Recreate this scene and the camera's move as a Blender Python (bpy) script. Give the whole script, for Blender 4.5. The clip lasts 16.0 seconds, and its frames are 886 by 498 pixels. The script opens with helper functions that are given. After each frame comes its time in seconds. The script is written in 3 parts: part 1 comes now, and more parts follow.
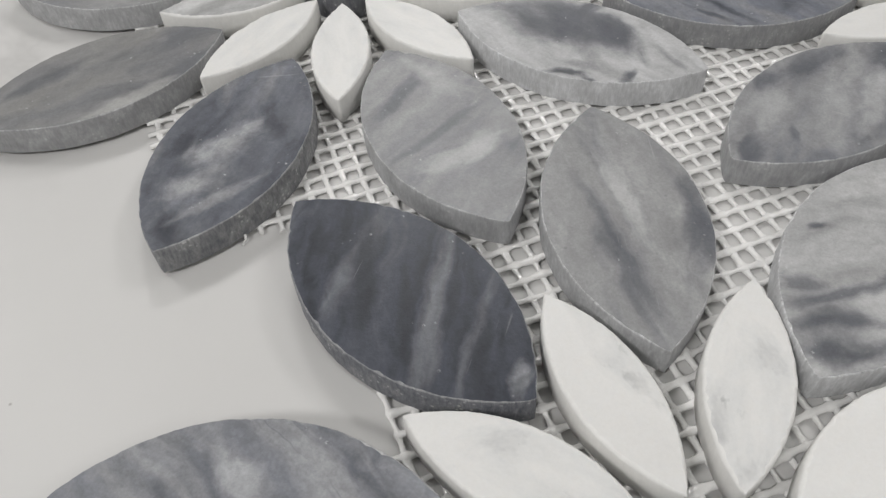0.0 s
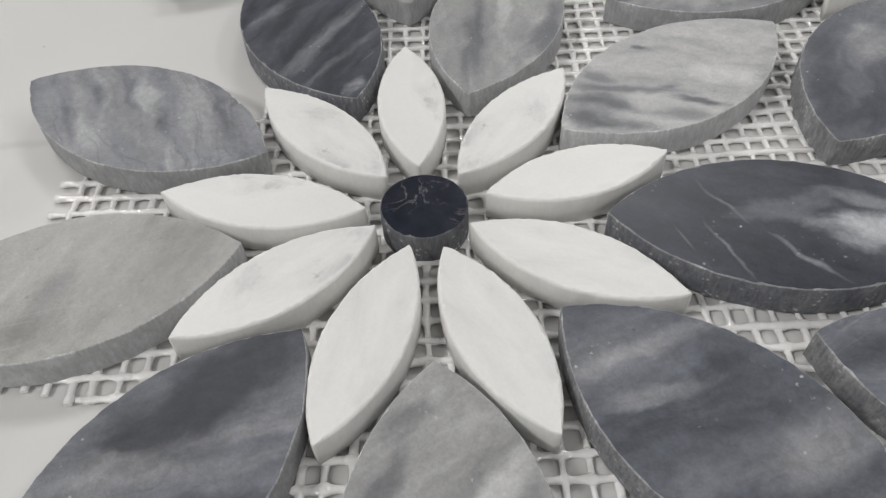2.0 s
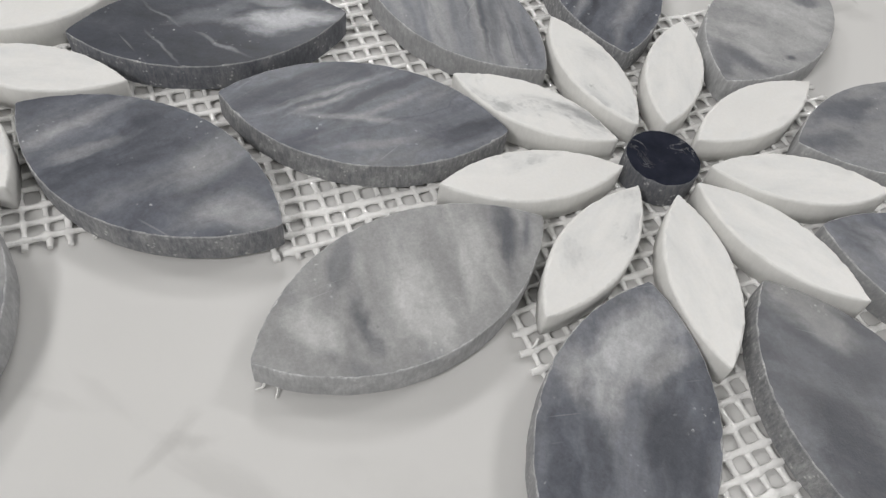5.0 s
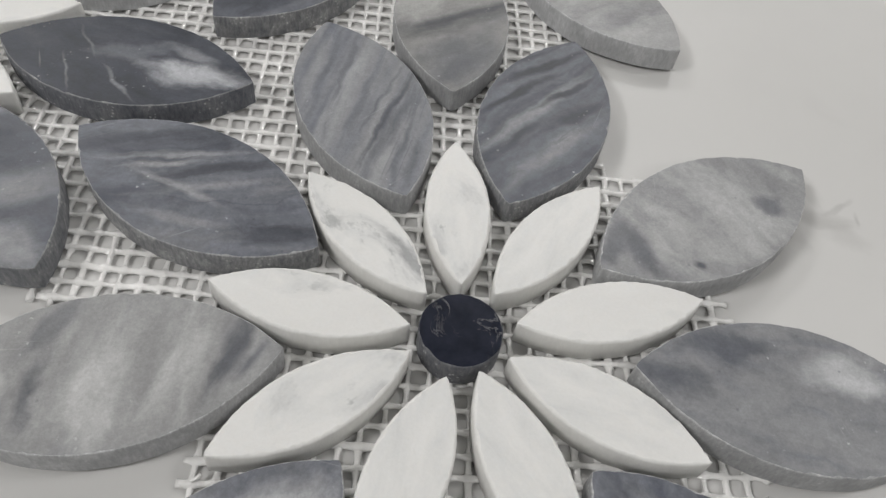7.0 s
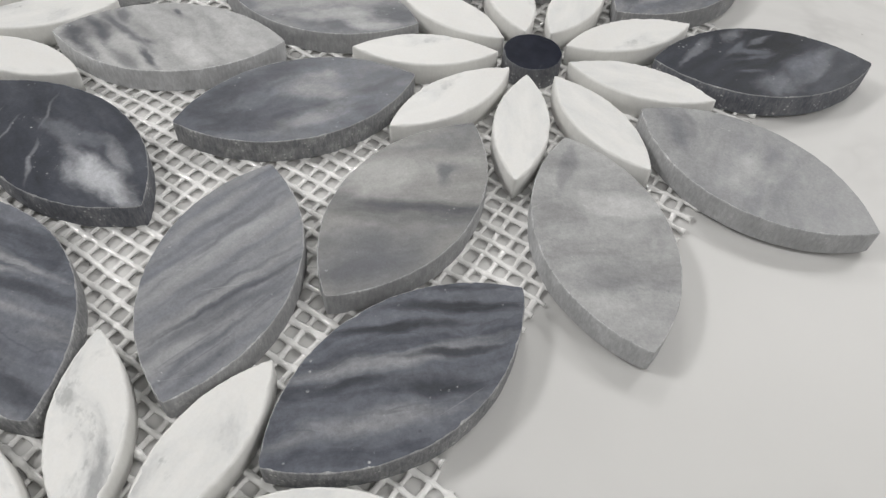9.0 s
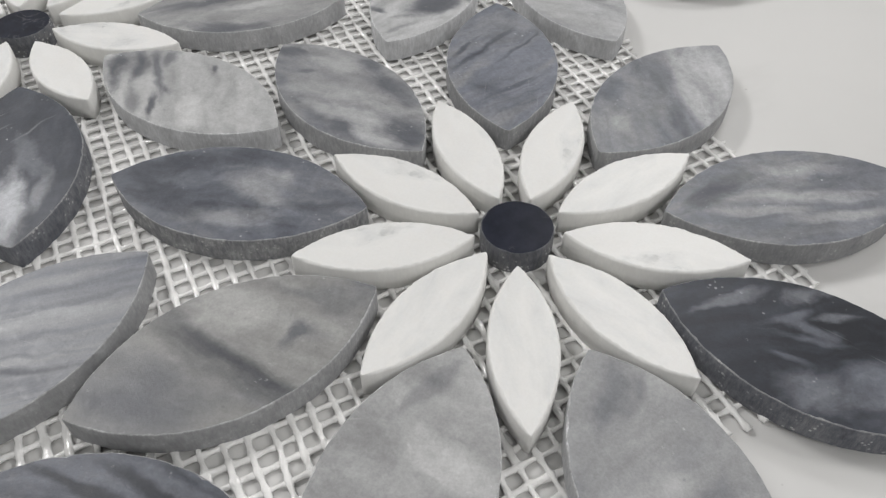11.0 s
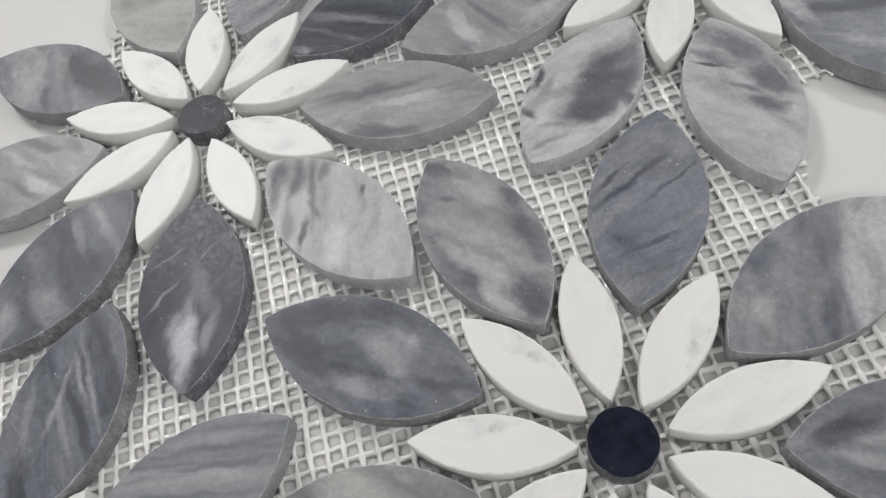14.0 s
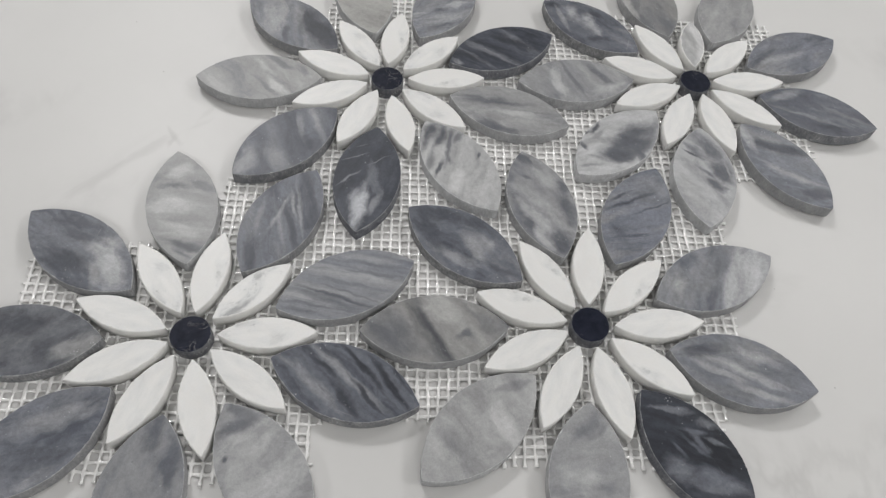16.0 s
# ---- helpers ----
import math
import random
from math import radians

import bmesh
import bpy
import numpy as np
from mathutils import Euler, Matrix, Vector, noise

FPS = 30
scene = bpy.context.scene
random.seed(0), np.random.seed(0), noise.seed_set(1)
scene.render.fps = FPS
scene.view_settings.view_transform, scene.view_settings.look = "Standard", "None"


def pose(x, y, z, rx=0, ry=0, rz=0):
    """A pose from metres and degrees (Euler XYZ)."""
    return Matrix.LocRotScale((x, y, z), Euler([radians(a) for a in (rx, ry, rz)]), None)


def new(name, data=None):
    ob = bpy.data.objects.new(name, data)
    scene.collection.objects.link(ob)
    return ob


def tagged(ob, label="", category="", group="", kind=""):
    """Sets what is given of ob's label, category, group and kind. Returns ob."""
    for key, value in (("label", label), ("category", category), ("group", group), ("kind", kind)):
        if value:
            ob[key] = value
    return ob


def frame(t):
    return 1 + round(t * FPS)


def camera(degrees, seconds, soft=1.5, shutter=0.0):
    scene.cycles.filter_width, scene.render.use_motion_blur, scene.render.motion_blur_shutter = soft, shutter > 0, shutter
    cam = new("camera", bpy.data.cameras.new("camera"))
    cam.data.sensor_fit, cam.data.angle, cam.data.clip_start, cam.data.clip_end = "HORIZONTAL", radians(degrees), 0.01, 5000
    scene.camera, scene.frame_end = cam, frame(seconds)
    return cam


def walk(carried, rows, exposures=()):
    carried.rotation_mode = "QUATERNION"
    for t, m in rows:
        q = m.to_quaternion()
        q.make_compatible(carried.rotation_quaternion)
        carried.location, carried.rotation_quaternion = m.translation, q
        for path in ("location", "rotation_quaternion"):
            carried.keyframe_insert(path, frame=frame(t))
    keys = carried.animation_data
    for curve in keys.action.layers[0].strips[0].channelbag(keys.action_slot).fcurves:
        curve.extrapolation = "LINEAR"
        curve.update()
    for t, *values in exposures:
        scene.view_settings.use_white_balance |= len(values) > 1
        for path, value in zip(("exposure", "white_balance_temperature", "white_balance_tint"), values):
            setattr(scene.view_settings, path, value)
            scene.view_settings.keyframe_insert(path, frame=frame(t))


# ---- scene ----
cam = camera(61.56, 16.0, soft=1.4)
PATH = [
    (0.0, pose(-0.02798, -0.03278, 0.10291, 40.41, 2.65, 6.55)),
    (0.3, pose(-0.01509, -0.03980, 0.10314, 40.17, 2.58, 10.91)),
    (0.5, pose(-0.00455, -0.04578, 0.10166, 40.91, 3.06, 14.02)),
    (1.0, pose(0.02083, -0.05866, 0.10004, 41.90, 3.26, 21.85)),
    (1.5, pose(0.03567, -0.06726, 0.09667, 41.87, 2.72, 25.61)),
    (2.0, pose(0.04349, -0.07636, 0.09869, 40.26, 2.11, 25.35)),
    (2.5, pose(0.05771, -0.08607, 0.10267, 38.88, 1.48, 24.34)),
    (3.0, pose(0.06805, -0.09400, 0.10508, 38.02, 0.13, 22.60)),
    (3.5, pose(0.08340, -0.09629, 0.10772, 37.54, -1.69, 19.20)),
    (4.0, pose(0.09181, -0.09790, 0.10814, 37.22, -3.70, 14.63)),
    (4.5, pose(0.09878, -0.10105, 0.11101, 36.33, -5.19, 9.85)),
    (5.0, pose(0.10823, -0.10690, 0.11101, 36.01, -5.89, 5.85)),
    (5.1, pose(0.10943, -0.10727, 0.11263, 35.71, -5.96, 5.15)),
    (5.2, pose(0.10901, -0.10800, 0.11563, 35.27, -6.74, 4.25)),
    (7.3, pose(0.18073, -0.05507, 0.11948, 37.41, -5.24, 34.71)),
    (7.5, pose(0.18324, -0.04790, 0.11819, 37.61, -4.92, 37.98)),
    (8.0, pose(0.18819, -0.02856, 0.11748, 38.10, -4.33, 45.61)),
    (8.5, pose(0.19524, -0.00133, 0.11930, 38.38, -3.25, 53.22)),
    (9.0, pose(0.19937, 0.02808, 0.12148, 39.02, -2.74, 60.01)),
    (9.1, pose(0.19959, 0.03286, 0.12095, 39.37, -2.90, 61.38)),
    (9.2, pose(0.19990, 0.03885, 0.12153, 39.34, -2.70, 63.01)),
    (11.3, pose(0.17265, 0.12708, 0.11632, 40.82, 0.03, 96.05)),
    (11.4, pose(0.16997, 0.12932, 0.11777, 40.37, 0.06, 97.63)),
    (11.5, pose(0.16992, 0.12940, 0.11729, 41.18, 0.08, 98.13)),
    (12.0, pose(0.15694, 0.12280, 0.12110, 40.54, 0.60, 99.27)),
    (12.5, pose(0.13796, 0.12180, 0.12095, 39.49, 1.87, 100.52)),
    (13.0, pose(0.11503, 0.11386, 0.12482, 37.14, 4.66, 101.49)),
    (13.5, pose(0.10034, 0.12067, 0.13890, 32.44, 8.52, 100.87)),
    (14.0, pose(0.12123, 0.13065, 0.16462, 30.32, 9.55, 103.02)),
    (14.5, pose(0.14851, 0.13954, 0.19295, 29.71, 8.71, 105.07)),
    (15.0, pose(0.17958, 0.14085, 0.21704, 30.38, 5.62, 108.10)),
    (15.2, pose(0.19034, 0.13627, 0.22801, 30.65, 3.78, 109.44)),
    (15.5, pose(0.20760, 0.13156, 0.24262, 31.56, 0.86, 112.25)),
    (16.0, pose(0.22780, 0.12038, 0.26379, 32.30, -4.39, 116.34)),
]
EXPOSURES = [(0.0, 0.0, 6550, 9.2), (0.5, -0.06, 6550, 9.2), (1.0, -0.07, 6550, 9.2), (2.0, 0.0, 6550, 9.2), (2.5, 0.09, 6550, 9.2), (3.5, 0.14, 6550, 9.2), (4.0, 0.08, 6550, 9.2), (5.0, 0.07, 6550, 9.2),
             (7.5, -0.05, 6560, 8.8), (8.0, -0.05, 6560, 8.8), (9.0, 0.14, 6550, 8.8), (11.5, 0.07, 6500, 9.2), (12.5, 0.0, 6500, 9.2), (13.0, 0.01, 6500, 9.2), (13.5, 0.07, 6500, 9.2), (14.5, 0.0, 6500, 9.2), (16.0, -0.03, 6500, 9.2)]
walk(cam, PATH, EXPOSURES)

# ---- light: daylight-white lamps added unseen under the ceiling of a closed white room ----
world = bpy.data.worlds.new("world")
scene.world = world
world.use_nodes = True
world.node_tree.nodes["Background"].inputs["Color"].default_value = (0.8, 0.85, 0.9, 1)
world.node_tree.nodes["Background"].inputs["Strength"].default_value = 0.05

CEILING_Z = 1.95
FLOOR_Z = -0.76
# added lamps without fixtures, sited and powered to fit cast shadows and sheen
UNSEEN_LAMPS = [(-1.12, -1.38, 33), (-1.75, 0.9, 16), (-0.35, 2.0, 18), (1.5, -1.0, 9), (1.55, 1.2, 15)]      # x, y, watts


def unseen_lamp(x, y, watts):
    data = bpy.data.lights.new("unseen_light", "AREA")
    data.shape, data.size, data.size_y = "RECTANGLE", 0.55, 0.55
    data.energy = watts
    data.color = (1.0, 0.984, 0.982)
    ob = new("unseen_light", data)
    ob.location = (x, y, CEILING_Z - 0.035)


for px, py, watts in UNSEEN_LAMPS:
    unseen_lamp(px, py, watts)

# ---- materials ----


def material(name):
    mat = bpy.data.materials.new(name)
    mat.use_nodes = True
    nt = mat.node_tree
    return mat, nt, nt.nodes["Principled BSDF"]


def node(nt, kind, **inputs):
    n = nt.nodes.new(kind)
    for key, value in inputs.items():
        n.inputs[key.replace("_", " ")].default_value = value
    return n


def noise_node(nt, vec, scale, detail=4.0, rough=0.55, distortion=0.0):
    n = node(nt, "ShaderNodeTexNoise", Scale=scale, Detail=detail, Roughness=rough, Distortion=distortion)
    nt.links.new(vec, n.inputs["Vector"])
    return n.outputs["Fac"]


def ramp(nt, fac, stops):
    r = nt.nodes.new("ShaderNodeValToRGB")
    els = r.color_ramp.elements
    while len(els) < len(stops):
        els.new(0.5)
    for e, (pos, col) in zip(els, stops):
        e.position = pos
        e.color = (*col, 1) if not isinstance(col, float) else (col, col, col, 1)
    nt.links.new(fac, r.inputs["Fac"])
    return r.outputs["Color"]


def mix(nt, fac, a, b, mode="MIX"):
    m = nt.nodes.new("ShaderNodeMix")
    m.data_type, m.blend_type = "RGBA", mode
    for sock, v in ((m.inputs["Factor"], fac), (m.inputs["A"], a), (m.inputs["B"], b)):
        if isinstance(v, bpy.types.NodeSocket):
            nt.links.new(v, sock)
        elif sock.type == "VALUE":
            sock.default_value = v
        else:
            sock.default_value = (*v, 1)
    return m.outputs["Result"]


def calc(nt, op, a, b=0.0, c=0.0):
    m = nt.nodes.new("ShaderNodeMath")
    m.operation = op
    for sock, v in zip(m.inputs, (a, b, c)):
        if isinstance(v, bpy.types.NodeSocket):
            nt.links.new(v, sock)
        else:
            sock.default_value = v
    return m.outputs[0]


def mapped(nt, vec, loc=(0, 0, 0), rot=(0, 0, 0), scale=(1, 1, 1)):
    m = node(nt, "ShaderNodeMapping", Location=loc, Rotation=rot, Scale=scale)
    nt.links.new(vec, m.inputs["Vector"])
    return m.outputs["Vector"]


def bump(nt, bsdf, height, strength, distance):
    b = node(nt, "ShaderNodeBump", Strength=strength, Distance=distance)
    nt.links.new(height, b.inputs["Height"])
    nt.links.new(b.outputs["Normal"], bsdf.inputs["Normal"])


def tint(v, warm):
    """Grey of value v, bluish for warm < 0, brownish for warm > 0."""
    w = warm - 0.19 * max(0.0, (0.24 - v) / 0.24) ** 0.8      # the dark veins of this stone are bluer
    g = 0.003 * min(1.0, (v / 0.3) ** 2)                       # and its pale clouds a little greenish
    return (v * (1 + 0.42 * w - g), v, v * (1 - 1.25 * w - 1.6 * g))


def along_veins(nt, co, angle, stretch, seed):
    """The leaf's plane turned so that veins run along x, and drawn out along them."""
    turned = mapped(nt, co, (seed * 0.137, seed * 0.071, 0), (0, 0, radians(-angle)))
    return mapped(nt, turned, (0, 0, 0), (0, 0, 0), (1.0 / stretch, 1.0, 1.0))


def warp(nt, vec, by, scale, amount):
    """vec pushed about by a cloudy field, so that streaks wander."""
    n = node(nt, "ShaderNodeTexNoise", Scale=scale, Detail=3.0, Roughness=0.55)
    nt.links.new(by, n.inputs["Vector"])
    m = nt.nodes.new("ShaderNodeVectorMath")
    m.operation = "MULTIPLY_ADD"
    nt.links.new(n.outputs["Color"], m.inputs[0])
    m.inputs[1].default_value = (amount, amount, 0)
    nt.links.new(mapped(nt, vec, (-amount / 2, -amount / 2, 0)), m.inputs[2])
    return m.outputs[0]


def area_mask(nt, co, x, y, rx, ry, turn, seed):
    """A ragged, soft-edged area of half size rx, ry mm round x, y, feathered along its length."""
    near = mapped(nt, co, (-x / 1000, -y / 1000, 0))
    turned = mapped(nt, near, (0, 0, 0), (0, 0, radians(-turn)))
    flat = mapped(nt, turned, (0, 0, 0), (0, 0, 0), (1000 / rx, 1000 / ry, 0))
    ln = nt.nodes.new("ShaderNodeVectorMath")
    ln.operation = "LENGTH"
    nt.links.new(flat, ln.inputs[0])
    rag_in = mapped(nt, turned, (seed * 3.7, seed * 1.3, seed), (0, 0, 0), (min(0.7, 1.6 * ry / rx), 1.0, 1.0))
    rag = noise_node(nt, rag_in, 260 / max(1.0, ry ** 0.65), 5, 0.56, 0.25)
    edge = calc(nt, "ADD", ln.outputs["Value"], calc(nt, "MULTIPLY_ADD", rag, 3.2, -1.6))
    m = nt.nodes.new("ShaderNodeMapRange")
    m.interpolation_type = "SMOOTHSTEP"
    for k, v in (("From Min", 0.2), ("From Max", 1.5), ("To Min", 1.0), ("To Max", 0.0)):
        m.inputs[k].default_value = v
    nt.links.new(edge, m.inputs["Value"])
    return m.outputs["Result"]


def grey_marble(name, seed, lo, hi, angle, stretch=3.0, scale=60.0, warm=-0.04, patches=()):
    """Honed grey marble: cloudy veins that run at angle (degrees from the leaf's axis), between the greys lo and hi.
    patches: clouds and streaks (x, y, half length, half width, turn, grey) in mm and degrees on the leaf."""
    mat, nt, bsdf = material(name)
    co = nt.nodes.new("ShaderNodeTexCoord").outputs["Object"]
    vec = warp(nt, along_veins(nt, co, angle, stretch * 1.35, seed), co, 55, 0.010 if stretch < 6 else 0.002)
    broad = noise_node(nt, vec, scale, 4, 0.5, 0.3)
    fine = noise_node(nt, vec, scale * 3.6, 5, 0.55, 0.4)
    tone = calc(nt, "ADD", calc(nt, "MULTIPLY", broad, 0.62), calc(nt, "MULTIPLY", fine, 0.38))
    mid = lo * 0.5 + hi * 0.5
    pale_stone = mid > 0.24
    col = ramp(nt, tone, [(0.36, tint(lo * (0.78 if pale_stone else 0.6), warm)), (0.47, tint(lo * 0.45 + mid * 0.55, warm * 0.9)), (0.53, tint(mid, warm * 0.8)), (0.64, tint(hi * 1.16, warm * 0.5))])
    bent = warp(nt, co, co, 110, 0.004)
    for i, (x, y, rx, ry, turn, v) in enumerate(patches):
        mask = area_mask(nt, bent, x, y, rx, ry, turn, seed + i * 0.37)
        v = v * (0.92 if pale_stone else 0.84) if v < mid else v * 1.1
        pale = mix(nt, fine, tint(v * 0.74, warm * 0.7), tint(v * 1.24, warm * 0.5))
        col = mix(nt, calc(nt, "MULTIPLY", mask, 0.92), col, pale)
    # wisps along the veins, crystalline grain, hairline scratches, pits and sparkling chips
    along = along_veins(nt, bent, angle, 2.2, seed + 5.3)
    cloud = noise_node(nt, along, 210, 6, 0.58, 0.5)
    col = mix(nt, 0.16 if pale_stone else 0.25, col, ramp(nt, cloud, [(0.34, 0.16), (0.47, 0.46), (0.53, 0.54), (0.66, 0.84)]), "OVERLAY")
    # thin dark seams that come and go
    seam = ramp(nt, calc(nt, "ABSOLUTE", calc(nt, "SUBTRACT", noise_node(nt, vec, scale * 1.6, 3, 0.5, 0.6), 0.5)), [(0.0, 1.0), (0.022, 0.0)])
    seam_where = ramp(nt, noise_node(nt, mapped(nt, co, (seed * 0.9, seed * 0.4, 0)), 48, 2), [(0.5, 0.0), (0.62, 0.45 if stretch >= 4 else 0.0)])
    col = mix(nt, calc(nt, "MULTIPLY", seam, seam_where), col, tint(lo * 0.6, warm))
    mottle = noise_node(nt, mapped(nt, bent, (seed * 0.31, 0, 0)), 620, 5, 0.64)
    col = mix(nt, 0.07 if pale_stone else 0.12, col, ramp(nt, mottle, [(0.38, 0.12), (0.5, 0.5), (0.62, 0.88)]), "OVERLAY")
    grain = noise_node(nt, co, 2200, 2, 0.7)
    col = mix(nt, 0.09, col, ramp(nt, grain, [(0.3, 0.05), (0.7, 0.95)]), "OVERLAY")
    scratch_in = mapped(nt, mapped(nt, co, (seed * 0.21, 0, 0), (0, 0, seed * 2.1)), (0, 0, 0), (0, 0, 0), (0.035, 1, 1))
    scratch = ramp(nt, noise_node(nt, scratch_in, 1500, 1, 0.5), [(0.72, 0.0), (0.76, 1.0)])
    some = ramp(nt, noise_node(nt, mapped(nt, co, (0, seed, 0)), 70, 2), [(0.54, 0.0), (0.64, 0.22)])
    col = mix(nt, calc(nt, "MULTIPLY", scratch, some), col, (0.5, 0.505, 0.51))
    spark = nt.nodes.new("ShaderNodeTexVoronoi")
    spark.inputs["Scale"].default_value = 620
    nt.links.new(co, spark.inputs["Vector"])
    where = noise_node(nt, mapped(nt, co, (seed, 0, 0)), 110, 3)
    dots = calc(nt, "MULTIPLY", ramp(nt, spark.outputs["Distance"], [(0.06, 1.0), (0.22, 0.0)]), ramp(nt, where, [(0.57, 0.0), (0.66, 1.0)]))
    dots = calc(nt, "MULTIPLY", dots, ramp(nt, grain, [(0.42, 0.0), (0.58, 1.0)]))
    col = mix(nt, calc(nt, "MULTIPLY", dots, 0.85), col, (0.62, 0.63, 0.64))
    pit = nt.nodes.new("ShaderNodeTexVoronoi")
    pit.inputs["Scale"].default_value = 330
    nt.links.new(mapped(nt, co, (seed * 0.5, 0.3, 0)), pit.inputs["Vector"])
    pits = calc(nt, "MULTIPLY", ramp(nt, pit.outputs["Distance"], [(0.05, 1.0), (0.13, 0.0)]), ramp(nt, where, [(0.38, 0.4), (0.47, 0.0)]))
    col = mix(nt, pits, col, tint(lo * 0.45, warm))
    nt.links.new(col, bsdf.inputs["Base Color"])
    nt.links.new(ramp(nt, mottle, [(0.3, 0.32), (0.7, 0.48)]), bsdf.inputs["Roughness"])
    bsdf.inputs["Specular IOR Level"].default_value = 0.3
    bump(nt, bsdf, calc(nt, "SUBTRACT", calc(nt, "ADD", grain, calc(nt, "MULTIPLY", dots, 2.0)), calc(nt, "MULTIPLY", pits, 2.0)), 0.35, 0.00009)
    return mat


def sawn_side(name, v, warm=-0.02, depth=1.0):
    """Water-jet cut flank: dull, with fine upright striations and a chalky film."""
    mat, nt, bsdf = material(name)
    co = nt.nodes.new("ShaderNodeTexCoord").outputs["Object"]
    stria = noise_node(nt, mapped(nt, co, (0, 0, 0), (0, 0, 0), (1, 1, 0.3)), 1500, 5, 0.72)
    cloud = noise_node(nt, co, 210, 6, 0.62)
    tone = calc(nt, "ADD", calc(nt, "MULTIPLY", stria, 0.55), calc(nt, "MULTIPLY", cloud, 0.45))
    col = ramp(nt, tone, [(0.36, tint(v * (1 - 0.45 * depth), warm)), (0.5, tint(v, warm)), (0.63, tint(min(0.82, v * (1 + 0.55 * depth)), warm))])
    grit = nt.nodes.new("ShaderNodeTexVoronoi")
    grit.inputs["Scale"].default_value = 900
    nt.links.new(co, grit.inputs["Vector"])
    chips = calc(nt, "MULTIPLY", ramp(nt, grit.outputs["Distance"], [(0.15, 1.0), (0.3, 0.0)]), ramp(nt, cloud, [(0.46, 0.0), (0.58, 0.7 * depth)]))
    col = mix(nt, chips, col, (0.66, 0.66, 0.65))
    nt.links.new(col, bsdf.inputs["Base Color"])
    bsdf.inputs["Roughness"].default_value = 0.75
    bump(nt, bsdf, calc(nt, "ADD", stria, chips), 0.75 * depth, 0.00025)
    return mat


def white_marble(name, seed, grey=0.35, scale=70, busy=0.022):
    """White marble with soft grey clouds and dark flecks; busy: how much more of them."""
    mat, nt, bsdf = material(name)
    co = nt.nodes.new("ShaderNodeTexCoord").outputs["Object"]
    vec = mapped(nt, co, (seed * 0.19, seed * 0.083, 0), (0, 0, seed * 1.7), (0.6, 1, 1))
    cloud = noise_node(nt, vec, scale, 5, 0.6, 0.5)
    small = noise_node(nt, vec, scale * 4, 4, 0.6)
    col = ramp(nt, cloud, [(0.28 - busy, (0.73, 0.726, 0.713)), (0.53 - busy, (0.765, 0.763, 0.751)), (0.62 - busy, (0.70, 0.704, 0.698)), (0.75 - busy, tint(grey, -0.02))])
    fleck = calc(nt, "MULTIPLY", ramp(nt, small, [(0.64 - busy, 0.0), (0.72 - busy, 1.0)]), ramp(nt, cloud, [(0.54 - busy, 0.0), (0.64 - busy, 0.7)]))
    col = mix(nt, fleck, col, (0.40, 0.41, 0.41))
    grain = noise_node(nt, co, 1800, 2, 0.7)
    col = mix(nt, 0.06, col, ramp(nt, grain, [(0.3, 0.1), (0.7, 0.95)]), "OVERLAY")
    nt.links.new(col, bsdf.inputs["Base Color"])
    bsdf.inputs["Roughness"].default_value = 0.42
    bsdf.inputs["Subsurface Weight"].default_value = 0.12
    bsdf.inputs["Subsurface Radius"].default_value = (0.002, 0.0018, 0.0016)
    bump(nt, bsdf, grain, 0.2, 0.00008)
    return mat


def black_marble():
    mat, nt, bsdf = material("black_marble")
    co = nt.nodes.new("ShaderNodeTexCoord").outputs["Object"]
    info = nt.nodes.new("ShaderNodeObjectInfo")
    shift = nt.nodes.new("ShaderNodeVectorMath")
    nt.links.new(co, shift.inputs[0])
    nt.links.new(info.outputs["Random"], shift.inputs[1])
    vec = shift.outputs[0]
    n = noise_node(nt, vec, 150, 5, 0.6, 0.8)
    base = ramp(nt, noise_node(nt, vec, 300, 4), [(0.35, (0.005, 0.007, 0.016)), (0.7, (0.016, 0.019, 0.034))])
    vein = ramp(nt, calc(nt, "ABSOLUTE", calc(nt, "SUBTRACT", n, 0.5)), [(0.0, 1.0), (0.018, 0.0)])
    gate = ramp(nt, noise_node(nt, vec, 90, 2), [(0.52, 0.0), (0.64, 0.55)])
    col = mix(nt, calc(nt, "MULTIPLY", vein, gate), base, (0.26, 0.26, 0.27))
    nt.links.new(col, bsdf.inputs["Base Color"])
    bsdf.inputs["Roughness"].default_value = 0.36
    bsdf.inputs["Specular IOR Level"].default_value = 0.16
    return mat


def fibre_mesh():
    mat, nt, bsdf = material("coated_fibreglass")
    co = nt.nodes.new("ShaderNodeTexCoord").outputs["Object"]
    n = noise_node(nt, co, 260, 4)
    col = ramp(nt, n, [(0.3, (0.80, 0.795, 0.78)), (0.6, (0.9, 0.897, 0.885))])
    nt.links.new(col, bsdf.inputs["Base Color"])
    bsdf.inputs["Roughness"].default_value = 0.14
    bsdf.inputs["Specular IOR Level"].default_value = 0.9
    bsdf.inputs["Coat Weight"].default_value = 0.8
    bsdf.inputs["Coat Roughness"].default_value = 0.06
    bump(nt, bsdf, noise_node(nt, co, 900, 4), 0.8, 0.0004)
    return mat


